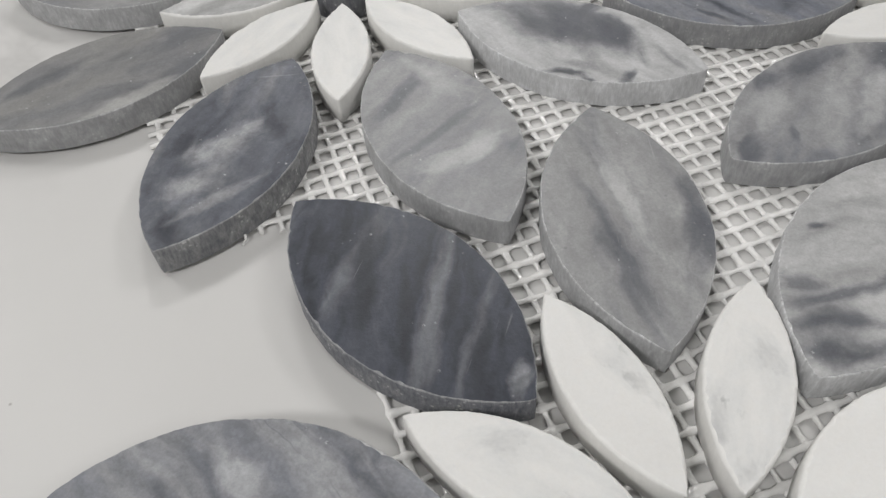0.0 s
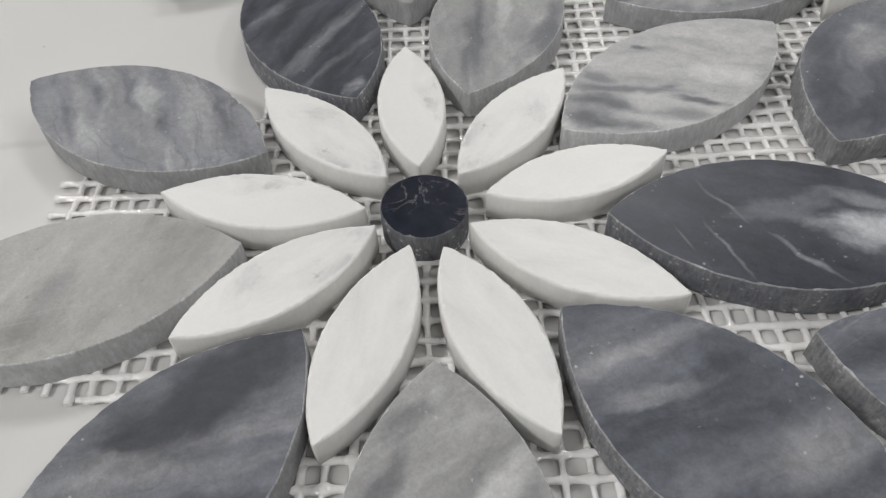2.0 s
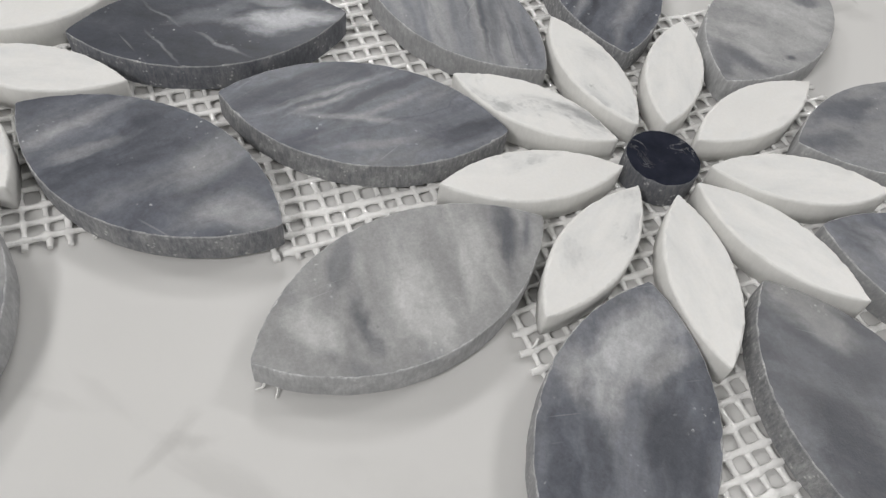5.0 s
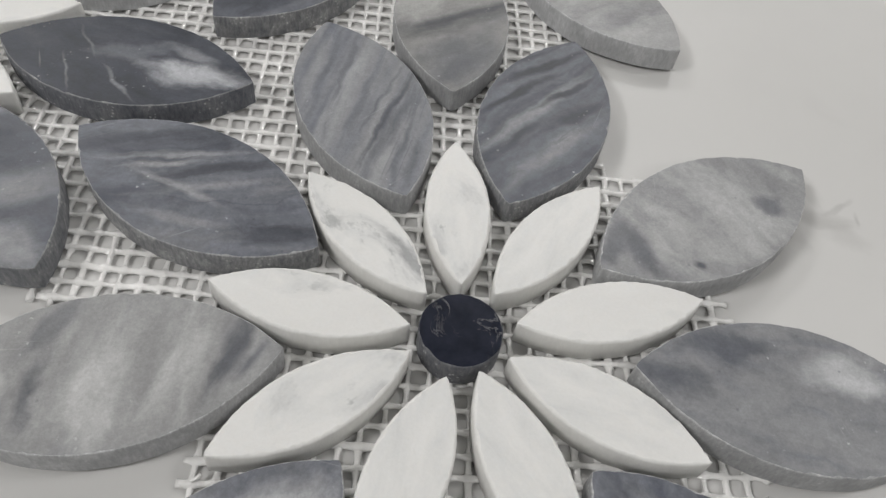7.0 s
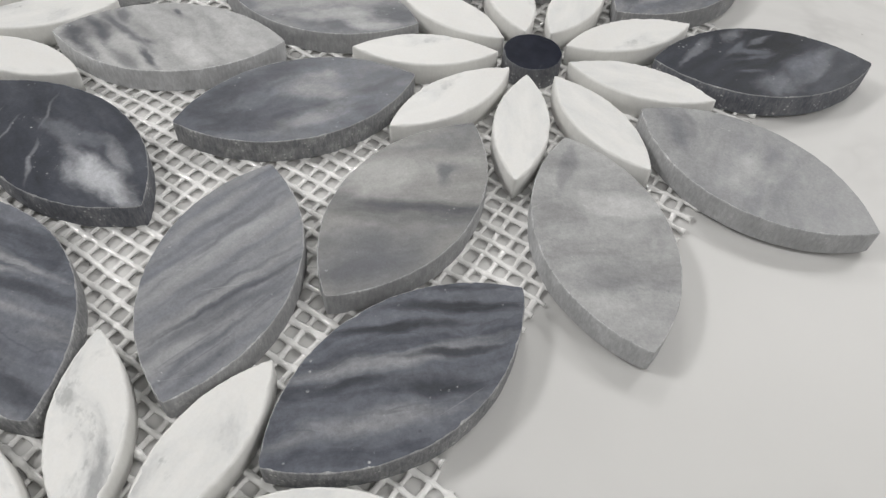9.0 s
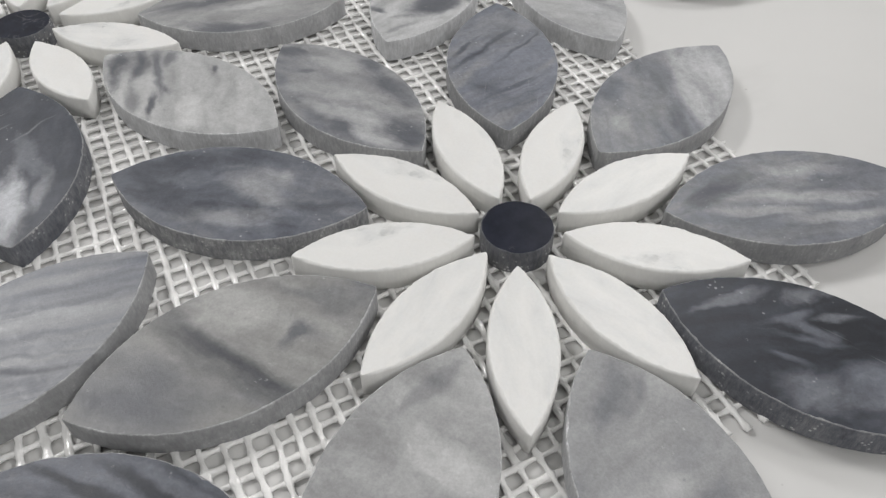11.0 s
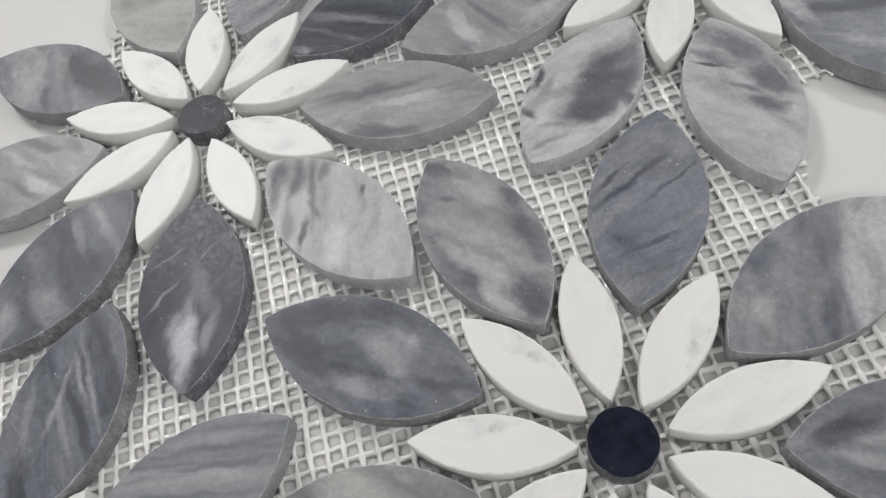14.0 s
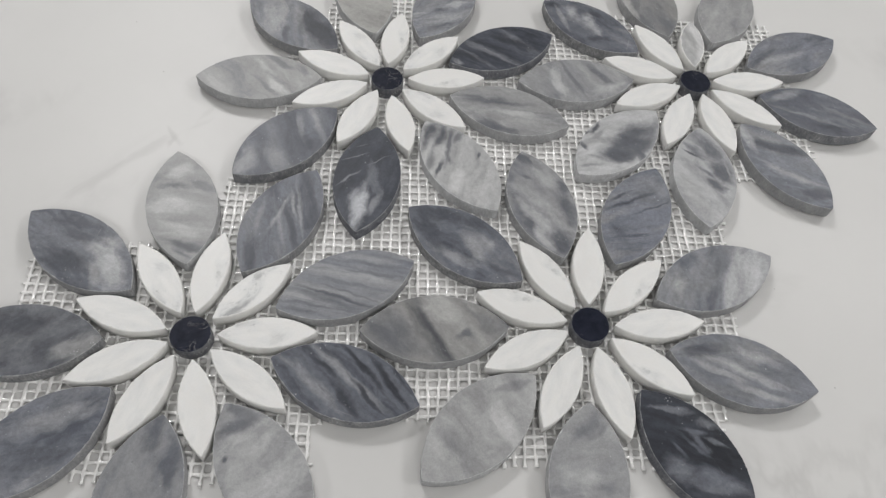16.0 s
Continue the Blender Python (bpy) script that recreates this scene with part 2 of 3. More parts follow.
# grey veins and smudges of the slab: x, y, half length, half width in mm, turn, strength
TABLE_VEINS = [(28, -141, 17, 2.5, 164, 0.35), (5, -133, 18, 2.0, 159, 0.4), (22, -143, 20, 5.0, 160, 0.15), (-164, -71, 9, 1.2, 27, 0.45), (-156, -82, 12, 8.0, 76, 0.18), (-3, -127, 4, 1.3, 10, 0.5), (-27, -124, 7, 1.2, 171, 0.25), (-16, -124, 6, 1.5, 146, 0.2), (121, 20, 6, 2.0, 139, 0.5), (130, 11, 6, 3.0, 169, 0.4), (124, 12, 7, 2.5, 20, 0.6), (128, 19, 3, 0.8, 60, 0.7), (121, 5, 6, 2.5, 140, 0.45), (133, 17, 2, 0.6, 110, 0.7), (-6, -128, 5, 1.5, 67, 0.5)]


def table_stone():
    """Glazed white slab with faint grey veins."""
    mat, nt, bsdf = material("white_glazed_slab")
    co = nt.nodes.new("ShaderNodeTexCoord").outputs["Object"]
    n = noise_node(nt, mapped(nt, co, (0.4, 0.2, 0), (0, 0, 0.5), (1, 1, 1)), 5.5, 6, 0.6, 0.7)
    vein = ramp(nt, calc(nt, "ABSOLUTE", calc(nt, "SUBTRACT", n, 0.5)), [(0.0, 1.0), (0.03, 0.0)])
    gate = ramp(nt, noise_node(nt, co, 9, 3), [(0.5, 0.0), (0.66, 0.5)])
    base = ramp(nt, noise_node(nt, co, 7, 5), [(0.3, (0.60, 0.597, 0.588)), (0.7, (0.655, 0.651, 0.643))])
    col = mix(nt, calc(nt, "MULTIPLY", vein, gate), base, (0.42, 0.415, 0.41))
    for i, (x, y, rx, ry, turn, strength) in enumerate(TABLE_VEINS):
        mask = area_mask(nt, warp(nt, co, co, 60, 0.005), x, y, rx, ry, turn, 3.3 + i)
        col = mix(nt, calc(nt, "MULTIPLY", mask, strength * 0.5), col, (0.33, 0.325, 0.32))
    grit = nt.nodes.new("ShaderNodeTexVoronoi")
    grit.inputs["Scale"].default_value = 55
    nt.links.new(co, grit.inputs["Vector"])
    speck = ramp(nt, grit.outputs["Distance"], [(0.012, 1.0), (0.022, 0.0)])
    col = mix(nt, calc(nt, "MULTIPLY", speck, 0.55), col, (0.2, 0.19, 0.18))
    nt.links.new(col, bsdf.inputs["Base Color"])
    bsdf.inputs["Roughness"].default_value = 0.42
    bsdf.inputs["Specular IOR Level"].default_value = 0.38
    return mat


def plaster(name, v):
    mat, nt, bsdf = material(name)
    co = nt.nodes.new("ShaderNodeTexCoord").outputs["Object"]
    n = noise_node(nt, co, 3, 5)
    nt.links.new(ramp(nt, n, [(0.3, tint(v * 0.94, 0.01)), (0.7, tint(v, 0.01))]), bsdf.inputs["Base Color"])
    bsdf.inputs["Roughness"].default_value = 0.85
    return mat


# ---- mesh helpers ----


def part(name, bm, mats, parent=None, label=""):
    me = bpy.data.meshes.new(name)
    bm.to_mesh(me)
    bm.free()
    for m in mats if isinstance(mats, (list, tuple)) else [mats]:
        me.materials.append(m)
    ob = new(name, me)
    if parent is not None:
        ob.parent = parent
    if label:
        tagged(ob, label)
    return ob


def box_bm(x0, y0, z0, x1, y1, z1, bevel=0.0):
    bm = bmesh.new()
    bmesh.ops.create_cube(bm, size=1)
    for v in bm.verts:
        v.co = Vector((x0 + (v.co.x + 0.5) * (x1 - x0), y0 + (v.co.y + 0.5) * (y1 - y0), z0 + (v.co.z + 0.5) * (z1 - z0)))
    if bevel:
        bmesh.ops.bevel(bm, geom=bm.edges[:], offset=bevel, segments=2, affect="EDGES", profile=0.5)
    return bm


# ---- the room, closed round the table ----
wall_paint = plaster("wall_paint", 0.7)
ceiling_paint = plaster("ceiling_paint", 0.76)
floor_screed = plaster("floor_screed", 0.3)
RX0, RX1, RY0, RY1 = -2.9, 3.0, -2.6, 2.8
tagged(part("floor", box_bm(RX0, RY0, FLOOR_Z - 0.1, RX1, RY1, FLOOR_Z), floor_screed), "plain grey screed floor of the room", "floor", kind="structure")
tagged(part("ceiling", box_bm(RX0, RY0, CEILING_Z, RX1, RY1, CEILING_Z + 0.1), ceiling_paint), "plain white painted ceiling", "ceiling", kind="structure")
for wname, b in (("wall_north", (RX0, RY1, RX1, RY1 + 0.12)), ("wall_south", (RX0, RY0 - 0.12, RX1, RY0)), ("wall_east", (RX1, RY0, RX1 + 0.12, RY1)), ("wall_west", (RX0 - 0.12, RY0, RX0, RY1))):
    tagged(part(wname, box_bm(b[0], b[1], FLOOR_Z, b[2], b[3], CEILING_Z), wall_paint), "plain white painted room wall", "wall", kind="structure")

# ---- the table under the sheet ----
slab_mat = table_stone()
table = tagged(new("table"), "white glazed marble-look table top with faint veins", "table")
table.location = (0.08, 0.06, 0)
part("tabletop", box_bm(-0.7, -0.5, -0.02, 0.7, 0.5, 0.0, 0.002), slab_mat, table)
leg_mat = plaster("white_lacquer", 0.7)
for lx in (-0.62, 0.62):
    for ly in (-0.42, 0.42):
        part("leg", box_bm(lx - 0.025, ly - 0.025, FLOOR_Z, lx + 0.025, ly + 0.025, -0.021, 0.002), leg_mat, table)

# ---- the mosaic: four nine-petalled flowers on a triangular lattice ----
PITCH = 0.1524
TOP = 0.0070
BED = 0.0010
CENTRES = {"A": (0.0, 0.0), "B": (PITCH, 0.0), "C": (PITCH / 2, PITCH * 0.866025), "D": (-PITCH / 2, PITCH * 0.866025)}


def lens_outline(half_length, half_width, n, rnd, rough, blunt):
    """A pointed oval between two arcs, counter-clockwise, with a slightly ragged cut edge and blunted tips."""
    r = (half_length ** 2 + half_width ** 2) / (2 * half_width)
    reach = math.asin(half_length / r)
    pts = []
    for side in (1, -1):
        for i in range(n):
            a = reach - 2 * reach * (i + (0.35 * blunt if i == 0 else 0)) / n
            x, y = r * math.sin(a), r * math.cos(a) - (r - half_width)
            pts.append(Vector((side * x, side * y, 0)))
    out = []
    drift = 0.0
    for p in pts:
        drift = 0.6 * drift + rnd.uniform(-rough, rough)
        out.append(p * (1 + drift / max(p.length, 0.004)))
    return out


def slab_bm(outline, z0, z1, arris, rnd, rounded=False):
    """A slab of that outline with a fine worn arris round its top. Slot 0: face, 1: flank, 2: worn arris."""
    bm = bmesh.new()
    rings = []
    m = len(outline)
    cx = sum((p for p in outline), Vector()) / m
    chip = []
    size = 0.0
    for i in range(m):
        size = rnd.uniform(1.4, 2.8) if rnd.random() < 0.05 else size * 0.5
        chip.append(max(rnd.uniform(0.55, 1.5), size))
    for z, inset in ((z0, 0.0), ((z0 + z1) / 2, -0.00003), (z1 - arris, 0.0), (z1 - arris * 0.3, arris * 0.35), (z1, arris)):
        ring = []
        for i, p in enumerate(outline):
            t = (outline[(i + 1) % m] - outline[i - 1]).normalized()
            nrm = Vector((t.y, -t.x, 0))
            tip = min(1.0, 0.3 + min(abs(i - m // 2), i, m - i) / 6)
            k = min(inset * chip[i], 0.00075) * tip if inset > 0 else inset
            q = p - nrm * k
            ring.append(bm.verts.new((q.x, q.y, z + (rnd.uniform(-0.25, 0.1) * arris if 0 < inset < arris else 0))))
        rings.append(ring)
    for j, (a, b) in enumerate(zip(rings, rings[1:])):
        for i in range(m):
            f = bm.faces.new((a[i], a[(i + 1) % m], b[(i + 1) % m], b[i]))
            f.material_index = 2 if j >= 2 else 1
            f.smooth = True
    top = bm.faces.new(rings[-1])
    top.material_index = 0
    bot = bm.faces.new(list(reversed(rings[0])))
    bot.material_index = 1
    for e in top.edges:
        e.smooth = rounded
    bm.normal_update()
    return bm


mosaic = tagged(new("mosaic_sheet"), "marble flower mosaic sheet with grey leaves and white petals on mesh", "mosaic tile")


def seat(ob, centre, angle, radius, along, lateral, twist):
    """Lay a piece with its middle radius out from a flower's centre, moved by mm along and across its axis and turned by degrees."""
    a = radians(angle)
    d, n = Vector((math.cos(a), math.sin(a))), Vector((-math.sin(a), math.cos(a)))
    p = Vector(CENTRES[centre]) + d * (radius + along / 1000) + n * (lateral / 1000)
    ob.location = (p.x, p.y, 0)
    ob.rotation_euler = (0, 0, a + radians(twist))


LEAF_MID, LEAF_HALF, LEAF_WIDE = 0.0607, 0.0290, 0.0144
PETAL_MID, PETAL_HALF, PETAL_WIDE = 0.0280, 0.0187, 0.0066
serial = [0]


def leaf(flower, angle, along, lateral, twist, lo, hi, vein, label, stretch=3.0, scale=60.0, warm=-0.04, patches=()):
    serial[0] += 1
    rnd = random.Random(100 + serial[0])
    face = grey_marble("grey_marble", serial[0], lo, hi, vein, stretch, scale, warm, patches)
    mean = (lo + hi) / 2
    side = sawn_side("sawn_grey", 0.11 + 0.9 * mean, -0.02, 1.0 if mean < 0.17 else 0.5)
    # arris paler than the flank: chipped stone, plus a rim highlight put into its colour
    edge = sawn_side("chalky_highlit_edge", 0.24 + 0.7 * mean, -0.02, 1.0)
    outline = lens_outline(LEAF_HALF, LEAF_WIDE, 72, rnd, 0.00007, 0.8)
    ob = part("grey_leaf", slab_bm(outline, BED, TOP, 0.00019, rnd), [face, side, edge], mosaic, label)
    seat(ob, flower, angle, LEAF_MID, along, lateral, twist)
    return ob


whites = [white_marble("white_marble", s, g, sc) for s, g, sc in ((1, 0.5, 55), (2, 0.42, 70), (3, 0.55, 45))]
whites += [white_marble("flecked_white_marble", 4, 0.36, 80, 0.085), white_marble("white_marble", 5, 0.5, 60)]
whites += [grey_marble("pale_grey_marble", 77, 0.44, 0.56, 20, 2.0, 60, -0.01, [(4, 1, 8, 2, 20, 0.36)])]
white_side = sawn_side("sawn_white", 0.76, 0.018, 0.1)
white_edge = sawn_side("chalky_white_edge", 0.78, 0.012, 0.1)


def petal(flower, angle, along, lateral, twist, stone=0, long=1.0, wide=1.0, label=""):
    serial[0] += 1
    rnd = random.Random(900 + serial[0])
    outline = lens_outline(PETAL_HALF * long, PETAL_WIDE * wide, 52, rnd, 0.00006, 0.9)
    ob = part("white_petal", slab_bm(outline, BED, TOP, 0.0005, rnd, True), [whites[stone], white_side, white_edge], mosaic, label)
    seat(ob, flower, angle, PETAL_MID, along, lateral, twist)
    return ob


black = black_marble()
black_side = sawn_side("sawn_black", 0.13, 0.02)


def disc(flower, dx=0.0, dy=0.0):
    serial[0] += 1
    rnd = random.Random(serial[0])
    outline = [Vector((0.00755 * math.cos(i * math.tau / 48), 0.00755 * math.sin(i * math.tau / 48), 0)) * (1 + rnd.uniform(-0.006, 0.006)) for i in range(48)]
    ob = part("black_disc", slab_bm(outline, BED, TOP, 0.0002, rnd), [black, black_side, black_side], mosaic, "polished black marble disc with white hairlines")
    ob.location = (CENTRES[flower][0] + dx / 1000, CENTRES[flower][1] + dy / 1000, 0)


for f in "ABCD":
    disc(f)

# grey leaves: flower, angle, along, across, twist, dark grey, light grey, vein angle, label, grain, then cloud and streak areas
leaf("A", 260, -1.1, 0.0, -0.0, 0.11, 0.23, 141, "grey marble leaf, dark at one end and cloudy pale at the other", 4, 60, -0.05, [(-14.5, -3.6, 17.2, 7.4, 154, 0.05), (-4.8, 3.7, 11.9, 1.5, 135, 0.2), (8.3, 5.7, 13.1, 6.2, 132, 0.33), (-3.9, 10.0, 7.7, 1.9, 137, 0.1), (3.2, -5.8, 6.5, 2.5, 141, 0.26)])
leaf("A", 220, -0.8, 0.1, 0.6, 0.34, 0.4, 52, "plain warm pale-grey marble leaf", 1.6, 40, 0.025, [(0.9, 1.2, 4.2, 2.5, 52, 0.26)])
leaf("A", 180, 1.0, -0.0, 0.7, 0.19, 0.28, 139, "blue-grey marble leaf with wavy cross streaks", 4, 70, -0.07, [(15.2, 4.8, 7.1, 1.2, 143, 0.15), (7.8, -5.2, 7.7, 1.2, 143, 0.17), (-4.8, -0.1, 7.2, 1.2, 137, 0.15), (-12.0, -8.9, 8.2, 1.6, 140, 0.16), (12.1, -1.5, 4.9, 1.0, 139, 0.18), (2.2, -4.7, 5.5, 2.0, 142, 0.33), (7.6, 7.0, 6.7, 1.9, 139, 0.31), (-9.8, -3.3, 8.6, 1.9, 132, 0.31)])
leaf("A", 140, 0.7, 0.6, 0.6, 0.052, 0.1, 128, "dark slate-grey marble leaf with paler streaks", 4, 80, -0.08, [(-6.3, -1.1, 16.7, 2.0, 129, 0.19), (-14.2, -3.0, 13.0, 1.2, 119, 0.16), (10.3, 0.6, 12.7, 1.9, 117, 0.16), (4.6, 4.2, 16.8, 2.2, 137, 0.05), (-18.0, -0.6, 9.0, 2.2, 130, 0.05), (-3.9, 2.8, 11.8, 1.2, 138, 0.055), (-24.7, -0.8, 3.4, 1.5, 119, 0.24)])
leaf("A", 100, -0.8, 0.6, 0.8, 0.26, 0.36, 7, "pale grey marble leaf with a dark smoky streak", 2.5, 60, -0.02, [(-3.1, -11.3, 10.8, 2.5, 165, 0.15), (-16.1, 3.0, 11.3, 1.6, 9, 0.19), (14.1, 2.1, 8.5, 1.2, 11, 0.22), (3.8, -0.1, 14.4, 2.2, 8, 0.42), (-5.3, 3.4, 18.3, 2.0, 13, 0.13), (-2.5, -12.5, 8.7, 2.0, 8, 0.14)])
leaf("A", 60, -0.2, 0.6, -0.6, 0.4, 0.49, 132, "pale grey marble leaf with dark streaks at one end", 3.0, 50, -0.015, [(-18.8, 1.8, 8.8, 8.8, 78, 0.25), (-12.9, 2.9, 8.3, 1.2, 138, 0.16), (-19.3, 3.2, 3.1, 1.0, 132, 0.13), (-16.0, -1.4, 5.5, 1.8, 129, 0.11), (-22.9, 0.0, 3.7, 2.5, 123, 0.12), (-20.2, -5.4, 5.9, 1.8, 135, 0.1), (-2.8, -9.4, 6.7, 1.0, 128, 0.1), (-4.9, -2.9, 2.8, 1.2, 148, 0.17), (-13.7, 8.9, 3.4, 1.8, 110, 0.19), (0.5, 10.3, 1.8, 0.9, 131, 0.13), (-9.4, -9.1, 6.6, 1.5, 144, 0.26), (15.7, 2.4, 7.8, 5.0, 123, 0.5), (7.5, -5.6, 5.9, 3.8, 127, 0.48)])
leaf("A", 20, -0.9, 0.2, -0.0, 0.038, 0.07, 161, "dark slate marble leaf with a white cloud at its tip", 2, 55, -0.09, [(19.5, -0.6, 10.5, 3.8, 6, 0.48), (13.0, 5.4, 6.5, 1.6, 170, 0.22), (5.0, -0.7, 4.9, 1.8, 162, 0.2), (2.7, -8.5, 5.8, 0.5, 140, 0.22), (-9.8, 3.2, 6.2, 0.4, 127, 0.2), (-10.1, -6.9, 5.7, 0.4, 121, 0.2), (-1.6, 2.8, 6.7, 2.0, 11, 0.14)])
leaf("A", 340, -1.4, 0.0, 0.5, 0.09, 0.165, 65, "dark grey marble leaf with soft paler clouds", 2.4, 50, -0.06, [(-16.1, 2.3, 12.8, 2.0, 69, 0.25), (9.2, 6.7, 8.8, 3.8, 82, 0.22), (21.6, -2.3, 7.6, 4.0, 20, 0.27), (-10.6, -3.3, 7.3, 1.5, 65, 0.19)])
leaf("A", 300, -0.9, -0.6, -0.2, 0.26, 0.38, 130, "pale green-grey mottled marble leaf", 2.6, 65, -0.01, [(-9.3, -8.7, 7.8, 2.0, 138, 0.2), (-2.6, 5.4, 7.2, 1.5, 132, 0.2), (-9.3, 6.1, 8.8, 2.0, 130, 0.44), (-19.9, -4.8, 5.6, 1.9, 112, 0.22), (-3.1, -5.6, 5.8, 1.9, 133, 0.4)])
leaf("B", 260, -0.7, 0.8, 0.1, 0.14, 0.22, 4, "grey marble leaf with pale inner end and dark grain", 3, 60, -0.05, [(-16.0, -2.3, 10.8, 5.6, 144, 0.4), (-5.6, -7.4, 6.1, 3.1, 42, 0.33), (-13.3, 4.5, 6.5, 2.5, 157, 0.3), (-0.6, 6.6, 9.8, 3.8, 23, 0.085), (4.5, -4.4, 8.3, 1.9, 17, 0.12)])
leaf("B", 220, -1.0, -0.4, -0.1, 0.27, 0.37, 69, "pale green-grey marble leaf with upright bands", 3.4, 55, -0.015, [(-19.7, 0.8, 8.6, 2.0, 61, 0.12), (-23.0, 2.0, 5.8, 1.5, 49, 0.15), (10.0, 3.0, 4.4, 1.8, 84, 0.11), (9.4, -7.9, 6.7, 2.0, 55, 0.2), (17.7, 3.9, 4.6, 1.5, 90, 0.22), (0.4, 2.2, 14.1, 3.8, 74, 0.44), (18.5, -1.8, 4.9, 3.1, 119, 0.42), (-12.7, 0.2, 7.7, 1.8, 59, 0.4)])
leaf("B", 180, -0.6, -0.6, 1.0, 0.125, 0.205, 33, "mid-grey marble leaf with long drifting streaks", 5, 65, -0.06, [(6.6, -5.1, 14.5, 1.2, 34, 0.27), (-4.9, -2.8, 12.1, 1.2, 41, 0.25), (-1.7, 8.8, 9.9, 1.2, 15, 0.22), (15.2, -5.5, 13.4, 2.5, 39, 0.085), (-1.0, -4.7, 11.4, 1.0, 43, 0.085), (-20.6, 2.0, 8.4, 2.5, 35, 0.09), (7.6, -1.5, 8.0, 1.0, 39, 0.3), (0.5, 2.5, 9.8, 1.2, 5, 0.28)])
leaf("B", 140, 0.3, -0.6, 0.3, 0.21, 0.285, 145, "blue-grey marble leaf with straight fine stripes", 9, 80, -0.07, [(-8.0, -2.3, 19.1, 0.8, 140, 0.085), (-9.3, -4.1, 18.9, 2.0, 141, 0.15), (-15.1, -4.1, 16.0, 0.8, 147, 0.17), (-18.7, -5.6, 10.9, 1.0, 144, 0.18), (0.7, -0.0, 18.5, 1.0, 145, 0.17), (4.8, 3.9, 18.4, 0.8, 150, 0.19), (9.9, 5.9, 16.5, 0.9, 149, 0.18), (-1.0, -3.6, 14.2, 0.6, 140, 0.16), (12.1, 8.2, 15.9, 2.0, 149, 0.28), (2.2, 5.1, 15.7, 1.0, 141, 0.29)])
leaf("B", 100, -0.2, 0.1, -0.7, 0.105, 0.175, 150, "dark grey marble leaf with bold streaks", 5, 85, -0.06, [(3.3, 8.1, 11.4, 1.1, 150, 0.04), (16.6, 4.3, 14.4, 1.5, 141, 0.04), (-9.5, 3.9, 10.0, 1.5, 155, 0.05), (3.1, -6.7, 9.4, 2.2, 147, 0.06), (19.6, 7.3, 8.9, 1.0, 144, 0.05), (0.5, 2.3, 17.1, 1.6, 155, 0.24), (-10.8, -4.6, 13.6, 1.9, 156, 0.22), (11.4, -3.8, 9.5, 0.9, 147, 0.05)])
leaf("B", 60, -0.5, -0.4, 0.5, 0.27, 0.35, 96, "pale grey mottled marble leaf", 1.5, 60, -0.03, [(-18.6, 1.3, 8.2, 2.5, 81, 0.16), (14.0, -4.7, 4.1, 2.2, 136, 0.17), (-10.2, -9.1, 1.6, 1.0, 129, 0.12), (-21.4, 4.5, 5.9, 2.5, 26, 0.19), (6.4, 2.5, 9.4, 5.0, 106, 0.4)])
leaf("B", 20, -0.5, -0.2, 0.1, 0.22, 0.3, 179, "grey marble leaf with darker mottling", 1.7, 60, -0.05, [(-12.1, 7.6, 8.2, 2.8, 6, 0.13), (-22.9, -1.1, 5.6, 2.5, 167, 0.13), (9.4, 6.1, 6.2, 3.8, 178, 0.42)])
leaf("B", 340, 0.4, -0.3, 0.2, 0.15, 0.23, 156, "mid-grey cloudy marble leaf", 1.8, 55, -0.06, [(-8.8, -3.6, 13.3, 3.8, 161, 0.25), (1.5, 5.6, 11.7, 3.8, 150, 0.13)])
leaf("B", 300, -0.5, 0.4, -0.6, 0.12, 0.19, 29, "dark grey marble leaf with brownish pale clouds", 2, 60, 0.0, [(-20.5, 3.6, 7.1, 3.8, 24, 0.27), (-9.0, 4.3, 7.0, 3.8, 63, 0.1), (-18.6, 3.6, 7.2, 2.5, 37, 0.25), (-3.8, -5.9, 10.5, 3.8, 7, 0.09)])
leaf("C", 220, -0.6, 0.9, 1.2, 0.22, 0.31, 21, "grey marble leaf with a pale cloudy middle", 1.8, 65, -0.04, [(-21.6, 0.1, 7.1, 5.0, 17, 0.11), (-9.9, 9.6, 7.8, 3.0, 5, 0.13), (-4.8, -8.9, 10.5, 2.8, 3, 0.14), (24.2, 0.1, 5.2, 2.0, 37, 0.14), (5.7, -11.3, 4.5, 2.0, 14, 0.15), (-7.0, 2.7, 1.7, 1.8, 9, 0.15), (6.4, 10.8, 2.2, 1.5, 28, 0.16), (14.2, 2.4, 2.0, 1.1, 39, 0.16), (-16.0, 5.4, 6.4, 2.8, 8, 0.4), (3.7, 2.4, 10.3, 4.2, 40, 0.34), (-7.3, 4.3, 8.0, 2.8, 25, 0.36), (14.1, -4.4, 8.3, 3.2, 33, 0.31)])
leaf("C", 180, -0.7, 0.5, 0.3, 0.155, 0.205, 129, "blue-grey marble leaf with thin slanting seams", 4, 65, -0.1, [(5.1, 5.3, 9.8, 1.0, 137, 0.085), (5.5, 9.9, 5.8, 0.8, 143, 0.1), (7.3, -5.5, 11.9, 0.6, 141, 0.1), (-11.2, -2.7, 8.9, 0.6, 126, 0.11), (18.3, -5.1, 8.0, 2.8, 72, 0.22), (-13.2, 4.7, 6.5, 2.5, 65, 0.13), (19.2, 3.4, 7.1, 1.5, 136, 0.22)])
